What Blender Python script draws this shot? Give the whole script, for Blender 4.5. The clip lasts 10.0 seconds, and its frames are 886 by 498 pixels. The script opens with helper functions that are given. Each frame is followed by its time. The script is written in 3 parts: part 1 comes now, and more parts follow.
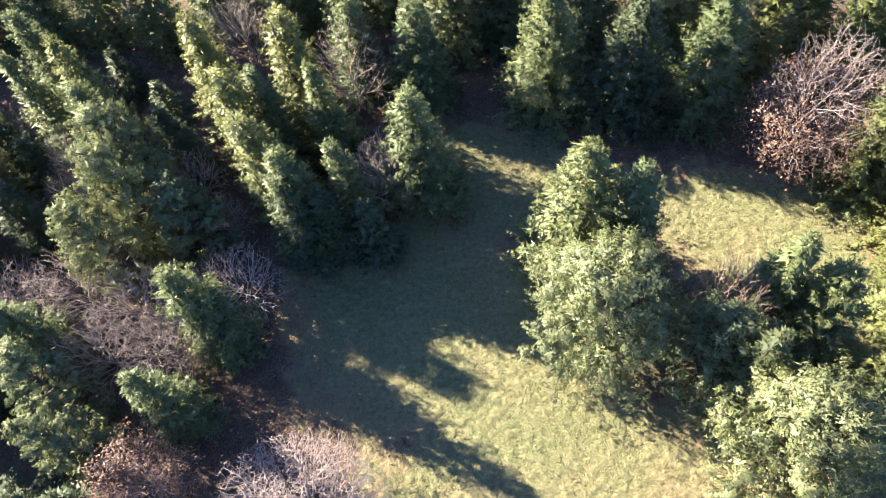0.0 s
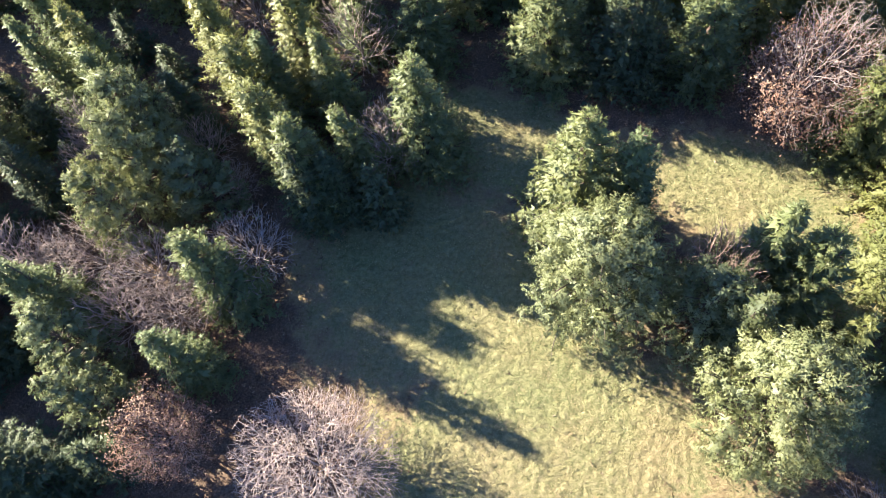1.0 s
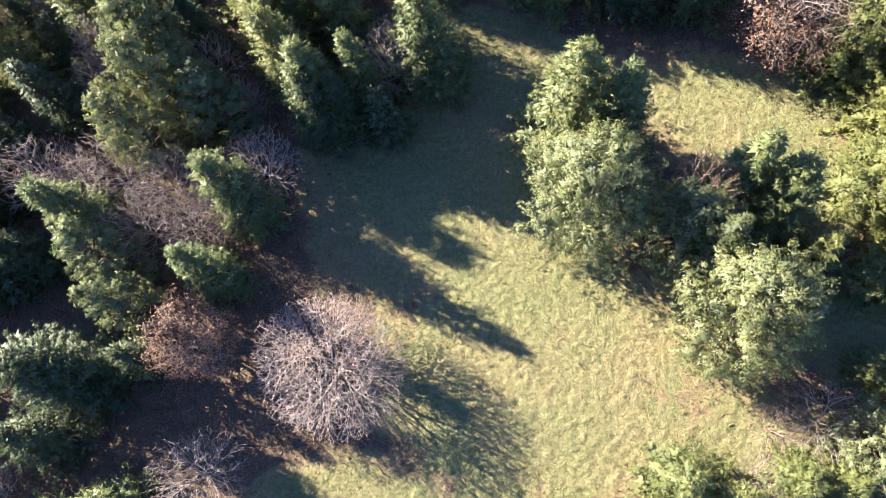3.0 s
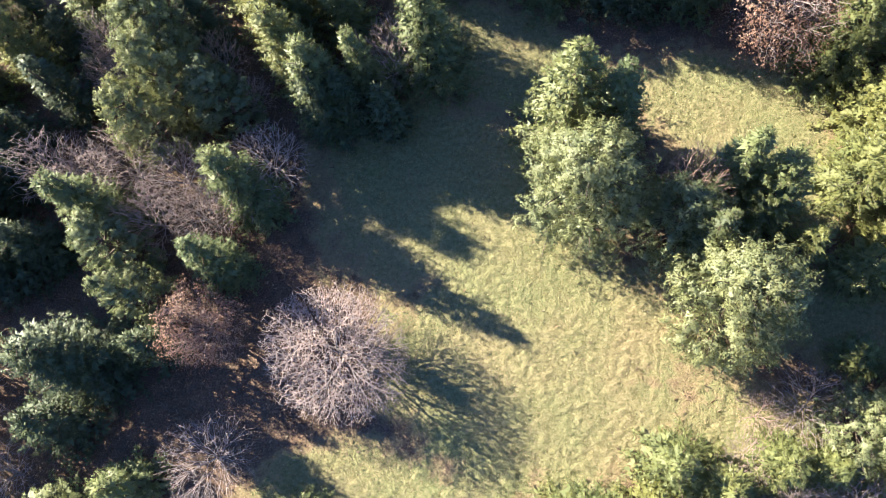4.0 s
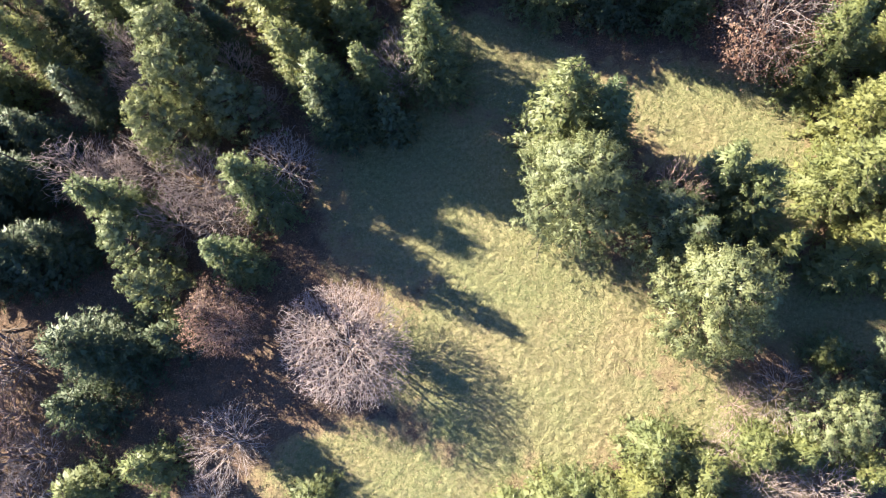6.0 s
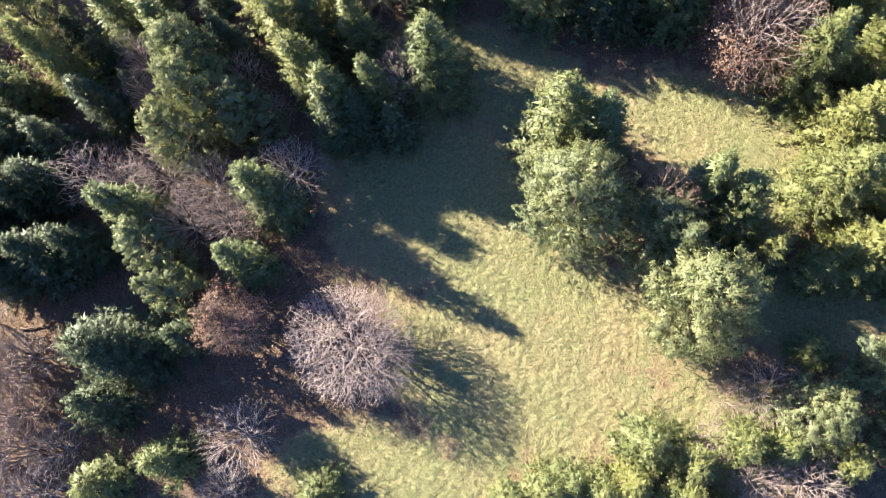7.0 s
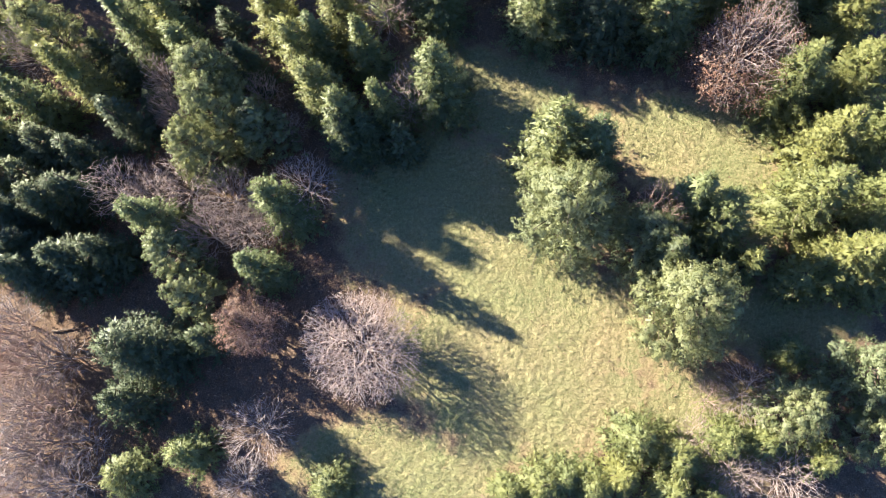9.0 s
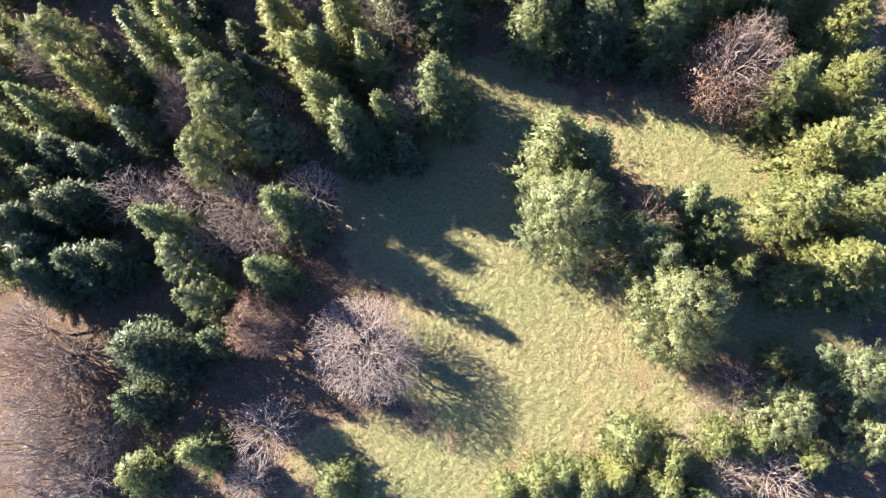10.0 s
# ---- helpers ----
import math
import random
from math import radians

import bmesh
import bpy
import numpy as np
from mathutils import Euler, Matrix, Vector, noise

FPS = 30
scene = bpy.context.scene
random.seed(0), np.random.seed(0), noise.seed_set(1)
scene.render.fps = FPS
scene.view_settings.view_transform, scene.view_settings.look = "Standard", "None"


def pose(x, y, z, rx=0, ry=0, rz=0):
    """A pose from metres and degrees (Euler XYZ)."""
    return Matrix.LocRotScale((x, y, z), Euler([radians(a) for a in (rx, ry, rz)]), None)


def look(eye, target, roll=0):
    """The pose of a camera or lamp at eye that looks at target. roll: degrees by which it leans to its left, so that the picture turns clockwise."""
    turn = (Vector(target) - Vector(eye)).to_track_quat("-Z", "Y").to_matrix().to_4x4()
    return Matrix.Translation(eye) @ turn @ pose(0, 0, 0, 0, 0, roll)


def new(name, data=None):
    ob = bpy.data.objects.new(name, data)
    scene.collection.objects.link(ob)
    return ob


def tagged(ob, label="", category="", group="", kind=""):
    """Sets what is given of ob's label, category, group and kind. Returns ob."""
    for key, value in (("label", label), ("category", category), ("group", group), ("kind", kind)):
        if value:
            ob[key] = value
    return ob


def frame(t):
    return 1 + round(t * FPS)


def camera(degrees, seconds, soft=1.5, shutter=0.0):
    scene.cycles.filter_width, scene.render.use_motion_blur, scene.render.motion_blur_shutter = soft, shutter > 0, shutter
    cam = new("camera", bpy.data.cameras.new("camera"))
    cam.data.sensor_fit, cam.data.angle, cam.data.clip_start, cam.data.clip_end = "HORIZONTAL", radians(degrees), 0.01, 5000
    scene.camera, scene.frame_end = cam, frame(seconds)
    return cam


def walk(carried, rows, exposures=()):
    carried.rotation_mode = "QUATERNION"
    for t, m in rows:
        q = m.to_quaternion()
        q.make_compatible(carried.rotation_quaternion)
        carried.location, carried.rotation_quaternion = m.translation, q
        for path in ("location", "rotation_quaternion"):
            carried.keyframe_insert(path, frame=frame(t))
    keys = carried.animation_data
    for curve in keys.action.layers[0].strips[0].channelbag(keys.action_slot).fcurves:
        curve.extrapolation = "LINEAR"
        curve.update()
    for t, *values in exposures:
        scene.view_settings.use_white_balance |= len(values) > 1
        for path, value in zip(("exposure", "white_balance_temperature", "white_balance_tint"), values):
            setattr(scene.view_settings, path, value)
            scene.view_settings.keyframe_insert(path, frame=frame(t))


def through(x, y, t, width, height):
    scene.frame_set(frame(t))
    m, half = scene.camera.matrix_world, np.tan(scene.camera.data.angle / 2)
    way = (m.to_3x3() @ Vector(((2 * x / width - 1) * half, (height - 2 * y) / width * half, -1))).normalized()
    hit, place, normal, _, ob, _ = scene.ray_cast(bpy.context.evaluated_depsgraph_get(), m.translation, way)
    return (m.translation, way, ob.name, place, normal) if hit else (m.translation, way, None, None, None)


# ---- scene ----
# ---------- the camera: a drone that climbs over the clearing and tips its lens down ----------
cam = camera(64.418, 10.0, soft=0.6)
walk(cam, [
    (0, look((2.447, -8.036, 43.345), (-2.541, 14.535, 0.000), -12.063)),
    (0.5, look((2.573, -8.017, 44.186), (-2.608, 13.199, 0.000), -13.182)),
    (1, look((2.673, -8.028, 45.010), (-2.633, 11.636, 0.000), -14.364)),
    (1.5, look((2.721, -8.067, 45.834), (-2.635, 9.888, 0.000), -15.732)),
    (2, look((2.715, -8.136, 46.666), (-2.588, 7.981, 0.000), -17.195)),
    (2.5, look((2.684, -8.193, 47.492), (-2.543, 6.348, 0.000), -18.578)),
    (3, look((2.669, -8.219, 48.340), (-2.541, 5.278, 0.000), -19.794)),
    (4.5, look((2.811, -8.264, 50.830), (-2.560, 4.594, 0.000), -21.152)),
    (5, look((2.819, -8.255, 51.762), (-2.593, 4.527, 0.000), -21.365)),
    (5.5, look((2.821, -8.233, 52.750), (-2.645, 4.518, 0.000), -21.548)),
    (7, look((2.854, -8.158, 56.141), (-2.835, 4.777, 0.000), -21.963)),
    (7.5, look((2.866, -8.146, 57.220), (-2.910, 4.909, 0.000), -22.036)),
    (8, look((2.894, -8.150, 58.309), (-2.993, 5.105, 0.000), -22.083)),
    (8.5, look((2.939, -8.173, 59.380), (-3.079, 5.320, 0.000), -22.137)),
    (9, look((2.997, -8.225, 60.447), (-3.195, 5.562, 0.000), -22.225)),
    (9.5, look((3.080, -8.288, 61.509), (-3.319, 5.829, 0.000), -22.359)),
    (10, look((3.196, -8.365, 62.554), (-3.424, 6.086, 0.000), -22.554)),
], exposures=((0.0, 2.96), (4.0, 2.80), (10.0, 2.80)))

# ---------- world and sun ----------
SUN_ELEV, SUN_FROM = 25.3, 153.5          # degrees; the sun stands towards this bearing, counted from +x to +y
world = bpy.data.worlds.new("sky")
scene.world = world
world.use_nodes = True
wn = world.node_tree.nodes
sky = wn.new("ShaderNodeTexSky")
sky.sky_type, sky.sun_disc = "NISHITA", False
sky.sun_elevation, sky.sun_rotation = radians(SUN_ELEV), radians(90 - SUN_FROM)
sky.air_density, sky.dust_density, sky.ozone_density = 1.0, 0.4, 5.0
wn["Background"].inputs["Strength"].default_value = 0.046
deep = wn.new("ShaderNodeMix")
deep.data_type, deep.blend_type = "RGBA", "MULTIPLY"
deep.inputs["Factor"].default_value, deep.inputs["B"].default_value = 1.0, (0.79, 0.95, 1.28, 1)
world.node_tree.links.new(sky.outputs[0], deep.inputs["A"])
world.node_tree.links.new(deep.outputs["Result"], wn["Background"].inputs["Color"])
sun = new("sun", bpy.data.lights.new("sun", "SUN"))
sun.data.energy, sun.data.angle, sun.data.color = 5.0, radians(0.55), (1.0, 0.90, 0.74)
toward = Vector((math.cos(radians(SUN_FROM)) * math.cos(radians(SUN_ELEV)), math.sin(radians(SUN_FROM)) * math.cos(radians(SUN_ELEV)), math.sin(radians(SUN_ELEV))))
sun.matrix_world = look(toward * 200, (0, 0, 0))


# ---------- materials ----------
def material(name):
    m = bpy.data.materials.new(name)
    m.use_nodes = True
    m.node_tree.nodes.clear()
    return m, m.node_tree.nodes, m.node_tree.links


def ramp(nodes, links, source, stops):
    r = nodes.new("ShaderNodeValToRGB")
    while len(r.color_ramp.elements) < len(stops):
        r.color_ramp.elements.new(0.5)
    for e, (p, c) in zip(r.color_ramp.elements, stops):
        e.position, e.color = p, (*c, 1)
    links.new(source, r.inputs[0])
    return r.outputs[0]


def mixed(nodes, links, kind, factor, a, b):
    m = nodes.new("ShaderNodeMix")
    m.data_type, m.blend_type = "RGBA", kind
    for socket, value in ((m.inputs["Factor"], factor), (m.inputs["A"], a), (m.inputs["B"], b)):
        if isinstance(value, bpy.types.NodeSocket):
            links.new(value, socket)
        elif isinstance(value, tuple):
            socket.default_value = (*value, 1)
        else:
            socket.default_value = value
    return m.outputs["Result"]


def noise_at(nodes, links, scale, detail=4.0, rough=0.6, world_space=True):
    n = nodes.new("ShaderNodeTexNoise")
    n.inputs["Scale"].default_value, n.inputs["Detail"].default_value, n.inputs["Roughness"].default_value = scale, detail, rough
    if world_space:
        g = nodes.new("ShaderNodeNewGeometry")
        links.new(g.outputs["Position"], n.inputs["Vector"])
    return n.outputs["Fac"]


def foliage(name, dark, mid, light, through=0.35, rough=0.55):
    """Needles or leaves: each tuft and each tree differs a little, and some light comes through."""
    m, n, l = material(name)
    geo, info = n.new("ShaderNodeNewGeometry"), n.new("ShaderNodeObjectInfo")
    col = ramp(n, l, geo.outputs["Random Per Island"], [(0.0, dark), (0.5, mid), (1.0, light)])
    big = noise_at(n, l, 0.55, 3.0)
    col = mixed(n, l, "MULTIPLY", 0.75, col, ramp(n, l, big, [(0.3, (0.72, 0.77, 0.76)), (0.7, (1.18, 1.13, 1.02))]))
    col = mixed(n, l, "MULTIPLY", 0.8, col, ramp(n, l, info.outputs["Random"], [(0.0, (0.8, 0.88, 0.92)), (0.5, (1.0, 1.0, 0.95)), (1.0, (1.2, 1.1, 0.88))]))
    d, t, g, a, b = n.new("ShaderNodeBsdfDiffuse"), n.new("ShaderNodeBsdfTranslucent"), n.new("ShaderNodeBsdfGlossy"), n.new("ShaderNodeMixShader"), n.new("ShaderNodeMixShader")
    for s in (d, t):
        l.new(col, s.inputs["Color"])
    g.inputs["Roughness"].default_value = rough
    g.inputs["Color"].default_value = (0.8, 0.85, 0.8, 1)
    a.inputs[0].default_value, b.inputs[0].default_value = through, 0.03
    l.new(d.outputs[0], a.inputs[1]), l.new(t.outputs[0], a.inputs[2])
    l.new(a.outputs[0], b.inputs[1]), l.new(g.outputs[0], b.inputs[2])
    out = n.new("ShaderNodeOutputMaterial")
    l.new(b.outputs[0], out.inputs[0])
    return m


def bark(name, dark, light, scale=9.0):
    m, n, l = material(name)
    p = n.new("ShaderNodeBsdfPrincipled")
    info = n.new("ShaderNodeObjectInfo")
    col = ramp(n, l, noise_at(n, l, scale, 5.0, 0.7), [(0.3, dark), (0.7, light)])
    col = mixed(n, l, "MULTIPLY", 0.7, col, ramp(n, l, info.outputs["Random"], [(0.0, (0.8, 0.82, 0.86)), (1.0, (1.15, 1.05, 0.98))]))
    l.new(col, p.inputs["Base Color"])
    p.inputs["Roughness"].default_value = 0.85
    bump = n.new("ShaderNodeBump")
    bump.inputs["Strength"].default_value, bump.inputs["Distance"].default_value = 0.5, 0.03
    l.new(noise_at(n, l, scale * 2.5), bump.inputs["Height"]), l.new(bump.outputs[0], p.inputs["Normal"])
    out = n.new("ShaderNodeOutputMaterial")
    l.new(p.outputs[0], out.inputs[0])
    return m


SPRUCE = foliage("spruce_needles", (0.124, 0.148, 0.064), (0.156, 0.182, 0.077), (0.190, 0.212, 0.090), 0.42)
PINE = foliage("pine_needles", (0.162, 0.184, 0.093), (0.190, 0.211, 0.105), (0.222, 0.238, 0.120), 0.42)
CEDAR = foliage("cedar_sprays", (0.142, 0.160, 0.060), (0.172, 0.190, 0.072), (0.206, 0.218, 0.084), 0.42)
# darker spruce green, partly the needles' own, partly shade put into the colour
SHADED_SPRUCE = foliage("shaded_spruce_needles", (0.052, 0.070, 0.037), (0.068, 0.088, 0.044), (0.088, 0.106, 0.051), 0.30)
RUST = foliage("dry_oak_leaves", (0.200, 0.112, 0.090), (0.290, 0.175, 0.142), (0.390, 0.260, 0.212), 0.40)
GRASS = foliage("meadow_grass", (0.170, 0.165, 0.082), (0.262, 0.245, 0.131), (0.365, 0.322, 0.200), 0.30)
TRUNK = bark("conifer_bark", (0.045, 0.032, 0.024), (0.110, 0.080, 0.060))
BARE = bark("grey_bark", (0.186, 0.146, 0.132), (0.362, 0.299, 0.274), 5.0)
LITTER = foliage("dry_bracken", (0.085, 0.058, 0.042), (0.165, 0.115, 0.085), (0.290, 0.210, 0.155), 0.25)
BROWN_TWIG = bark("reddish_twigs", (0.170, 0.118, 0.101), (0.335, 0.245, 0.210), 5.0)


# ---------- mesh helpers ----------
def mesh_of(name, verts, faces, mat, smooth=False, normals=None):
    """One mesh from an array of corners and an array of faces that all have the same number of corners; normals, if given, round off the shading of each clump."""
    verts, faces = np.asarray(verts, np.float32).reshape(-1, 3), np.asarray(faces, np.int32)
    k = faces.shape[1]
    if normals is not None:
        flat = np.cross(verts[faces[:, 1]] - verts[faces[:, 0]], verts[faces[:, 2]] - verts[faces[:, 0]])
        away = (flat * normals[faces[:, 0]]).sum(1) < 0
        faces = np.where(away[:, None], faces[:, ::-1], faces)
    me = bpy.data.meshes.new(name)
    me.vertices.add(len(verts))
    me.vertices.foreach_set("co", verts.ravel())
    me.loops.add(faces.size)
    me.loops.foreach_set("vertex_index", faces.ravel())
    me.polygons.add(len(faces))
    me.polygons.foreach_set("loop_start", np.arange(0, faces.size, k, dtype=np.int32))
    if smooth or normals is not None:
        me.polygons.foreach_set("use_smooth", np.ones(len(faces), bool))
    me.materials.append(mat)
    me.update(calc_edges=True)
    if normals is not None:
        me.normals_split_custom_set_from_vertices(unit(normals).tolist())
    return me


def unit(v):
    return v / np.maximum(np.linalg.norm(v, axis=-1, keepdims=True), 1e-9)


def tubes(paths, sides=4):
    """Tapered tubes along paths; each path is an array of rows x, y, z, radius."""
    verts, faces, base = [], [], 0
    ang = np.linspace(0, 2 * np.pi, sides, endpoint=False)
    for n in sorted({len(p) for p in paths}):
        p = np.array([q for q in paths if len(q) == n], float)
        pts, rad = p[..., :3], p[..., 3]
        d = unit(np.gradient(pts, axis=1)) if n > 2 else unit(np.repeat(pts[:, 1:] - pts[:, :1], 2, 1))
        side = np.cross(d, [0.31, 0.17, 0.93])
        side = unit(np.where(np.linalg.norm(side, axis=-1, keepdims=True) < 0.05, np.cross(d, [1.0, 0, 0]), side))
        up = np.cross(d, side)
        ring = pts[:, :, None] + rad[..., None, None] * (np.cos(ang)[:, None] * side[:, :, None] + np.sin(ang)[:, None] * up[:, :, None])
        verts.append(ring.reshape(-1, 3))
        q, i, j = np.meshgrid(np.arange(len(p)), np.arange(n - 1), np.arange(sides), indexing="ij")
        a, b = base + (q * n + i) * sides + j, base + (q * n + i) * sides + (j + 1) % sides
        faces.append(np.stack([a, b, b + sides, a + sides], -1).reshape(-1, 4))
        base += ring.size // 3
    return np.concatenate(verts), np.concatenate(faces)


def sprays(origin, axis, normal, length, rng, count, spread, width, rough=0.38):
    """A flat feathery fan at each origin: count pointed blades on one shared stem, about the axis, lying roughly across the normal."""
    n = len(origin)
    nor = unit(unit(normal) + rng.normal(0, rough, (n, 3)))
    ax = unit(axis)
    side = unit(np.cross(ax, nor))
    ax = np.cross(nor, side)
    ang = np.linspace(-spread, spread, count)[None] + rng.normal(0, 0.35, (n, count))
    a = np.cos(ang)[..., None] * ax[:, None] + np.sin(ang)[..., None] * side[:, None] + nor[:, None] * rng.normal(0.1, 0.35, (n, count, 1))
    ln = np.asarray(length).reshape(-1, 1, 1)
    tip = origin[:, None] + a * ln * rng.uniform(0.6, 1.1, (n, count, 1))
    foot = (side * np.asarray(length).reshape(-1, 1) * width)[:, None]
    v = np.concatenate([origin[:, None] - foot, origin[:, None] + foot, tip], 1)
    k = np.arange(count)
    one = np.stack([0 * k, 0 * k + 1, 2 + k], 1)
    return v.reshape(-1, 3), (one[None] + (np.arange(n) * (2 + count))[:, None, None]).reshape(-1, 3)


# ---------- tree shapes (of unit height 10 m, scaled where they stand) ----------
def trunk_mesh(name, h, r0, rng, mat):
    z = np.linspace(-0.3, h * 0.97, 9)
    wob = np.cumsum(rng.normal(0, 0.05, (9, 2)), 0)
    wob -= wob[:1]
    rad = r0 * (1 - np.clip(z, 0, None) / h) ** 0.8 + 0.01
    rad[0] *= 1.5
    return mesh_of(name, *tubes([np.column_stack([wob, z, rad])], 8), mat, True)


def spruce_mesh(seed, mat, h=11.0, r=3.0, power=0.85, low=0.05, droop=0.20, size=0.205, count=3, fill=1.0):
    """Whorls of boughs that droop and turn up at the tip; each bough is a fan of plumes, and each plume a brush of short needle sprays."""
    rng = np.random.default_rng(seed)
    foot, way, length, outs, stems = [], [], [], [], []
    org, axs, nrm, lens = [], [], [], []
    lean = rng.normal(0, 0.02, 2)
    z, lv, broad = h * low, 0, 0
    up = np.array([0.0, 0.0, 1.0])
    while z < h * 0.965:
        f = z / h
        reach = r * (1 - f) ** power * (1 + 0.12 * math.sin(lv * 2.1 + seed)) + 0.12
        n = int(4 + 2.7 * reach)
        turn = rng.uniform(0, 6.28)
        for b in range(n):
            ang = turn + b * 6.283 / n + rng.normal(0, 0.16)
            size_b = reach * rng.uniform(0.70, 1.15)
            out = np.array([math.cos(ang), math.sin(ang), 0.0])
            across = np.array([-out[1], out[0], 0.0])
            root = np.array([lean[0] * z, lean[1] * z, z + rng.normal(0, 0.10)])
            rise = 0.75 * f ** 1.5 - droop * (1 - f)

            def along(s):
                return root + out * size_b * s + up * size_b * (rise * s - 0.10 * math.sin(math.pi * s) + 0.16 * s ** 3)

            tip, mid = along(1.0), along(0.55)
            if b % 2 == 0:
                stems.append(np.column_stack([np.stack([root, mid, tip]), [0.05 * size_b / r + 0.012, 0.03, 0.008]]))
            foot.append(along(0.45)), way.append(unit(tip - along(0.45))), length.append(size_b * 0.55 + 0.10), outs.append(out)
            m = int(round(0.6 + 1.15 * size_b))
            for side in (-1, 1):
                for q in range(m):
                    s = 0.34 + 0.58 * (q + rng.uniform(0.2, 0.8)) / m
                    foot.append(along(s))
                    way.append(unit(out * rng.uniform(0.55, 0.85) + across * side * rng.uniform(0.55, 0.85) + up * (0.18 + 0.35 * f + rng.normal(0, 0.12))))
                    length.append((0.14 + 0.17 * size_b * (1.10 - s)) * rng.uniform(0.75, 1.2))
                    outs.append(out)
            inner = max(2, int(2.2 * size_b + 1))
            s = rng.uniform(0.10, 0.75, (inner, 1))
            org.append(root * (1 - s) + tip * s + across * rng.normal(0, 0.05 + 0.10 * size_b, (inner, 1)) + np.array([0, 0, -0.22 - 0.05 * size_b]))
            axs.append(out + across * rng.normal(0, 0.7, (inner, 1)) + np.array([0, 0, -0.1]))
            nrm.append(np.tile(out * 0.4 + np.array([0, 0, 0.9]), (inner, 1)))
            lens.append(rng.uniform(0.38, 0.62, inner))
            broad += inner
        z += (0.56 - 0.24 * f) * rng.uniform(0.85, 1.15)
        lv += 1
    foot, way, length, outs = np.array(foot), np.array(way), np.array(length), np.array(outs)
    k = np.maximum(3, (length * 13.0 * fill + 1.5).astype(int))
    who = np.repeat(np.arange(len(foot)), k)
    t = rng.uniform(0, 1, (len(who), 1)) ** 0.8
    d = rng.normal(size=(len(who), 3)) + [0, 0, 0.45]
    d = unit(d - way[who] * (d * way[who]).sum(1)[:, None])
    thick = 0.175 * (1 - 0.55 * t ** 2) * rng.uniform(0.6, 1.1, (len(who), 1))
    org.append(foot[who] + way[who] * t * length[who][:, None] + d * thick)
    axs.append(way[who] * 0.9 + d * 0.45 + rng.normal(0, 0.15, (len(who), 3)))
    nrm.append(unit(d * 0.85 + way[who] * 0.25 * t + outs[who] * 0.35 + up * 0.35))
    lens.append(size / fill ** 0.45 * rng.uniform(0.75, 1.25, len(who)))
    n = 26
    org.append(rng.normal(0, 0.06, (n, 3)) + np.column_stack([np.full(n, lean[0] * h), np.full(n, lean[1] * h), np.linspace(h * 0.88, h * 0.99, n)]))
    axs.append(np.tile([0, 0, 1.0], (n, 1)) + rng.normal(0, 0.4, (n, 3)))
    nrm.append(rng.normal(size=(n, 3)) + [0, 0, 0.5])
    lens.append(np.full(n, 0.14))
    nrm = np.concatenate(nrm)
    width = np.where(np.arange(len(nrm)) < broad, 0.30, 0.145)[:, None]
    v, f = sprays(np.concatenate(org), np.concatenate(axs), nrm, np.concatenate(lens), rng, count, 0.80, width, 0.26)
    return mesh_of("crown", v, f, mat, normals=np.repeat(nrm, 2 + count, 0)), mesh_of("branchwork", *tubes(stems, 3), TRUNK)


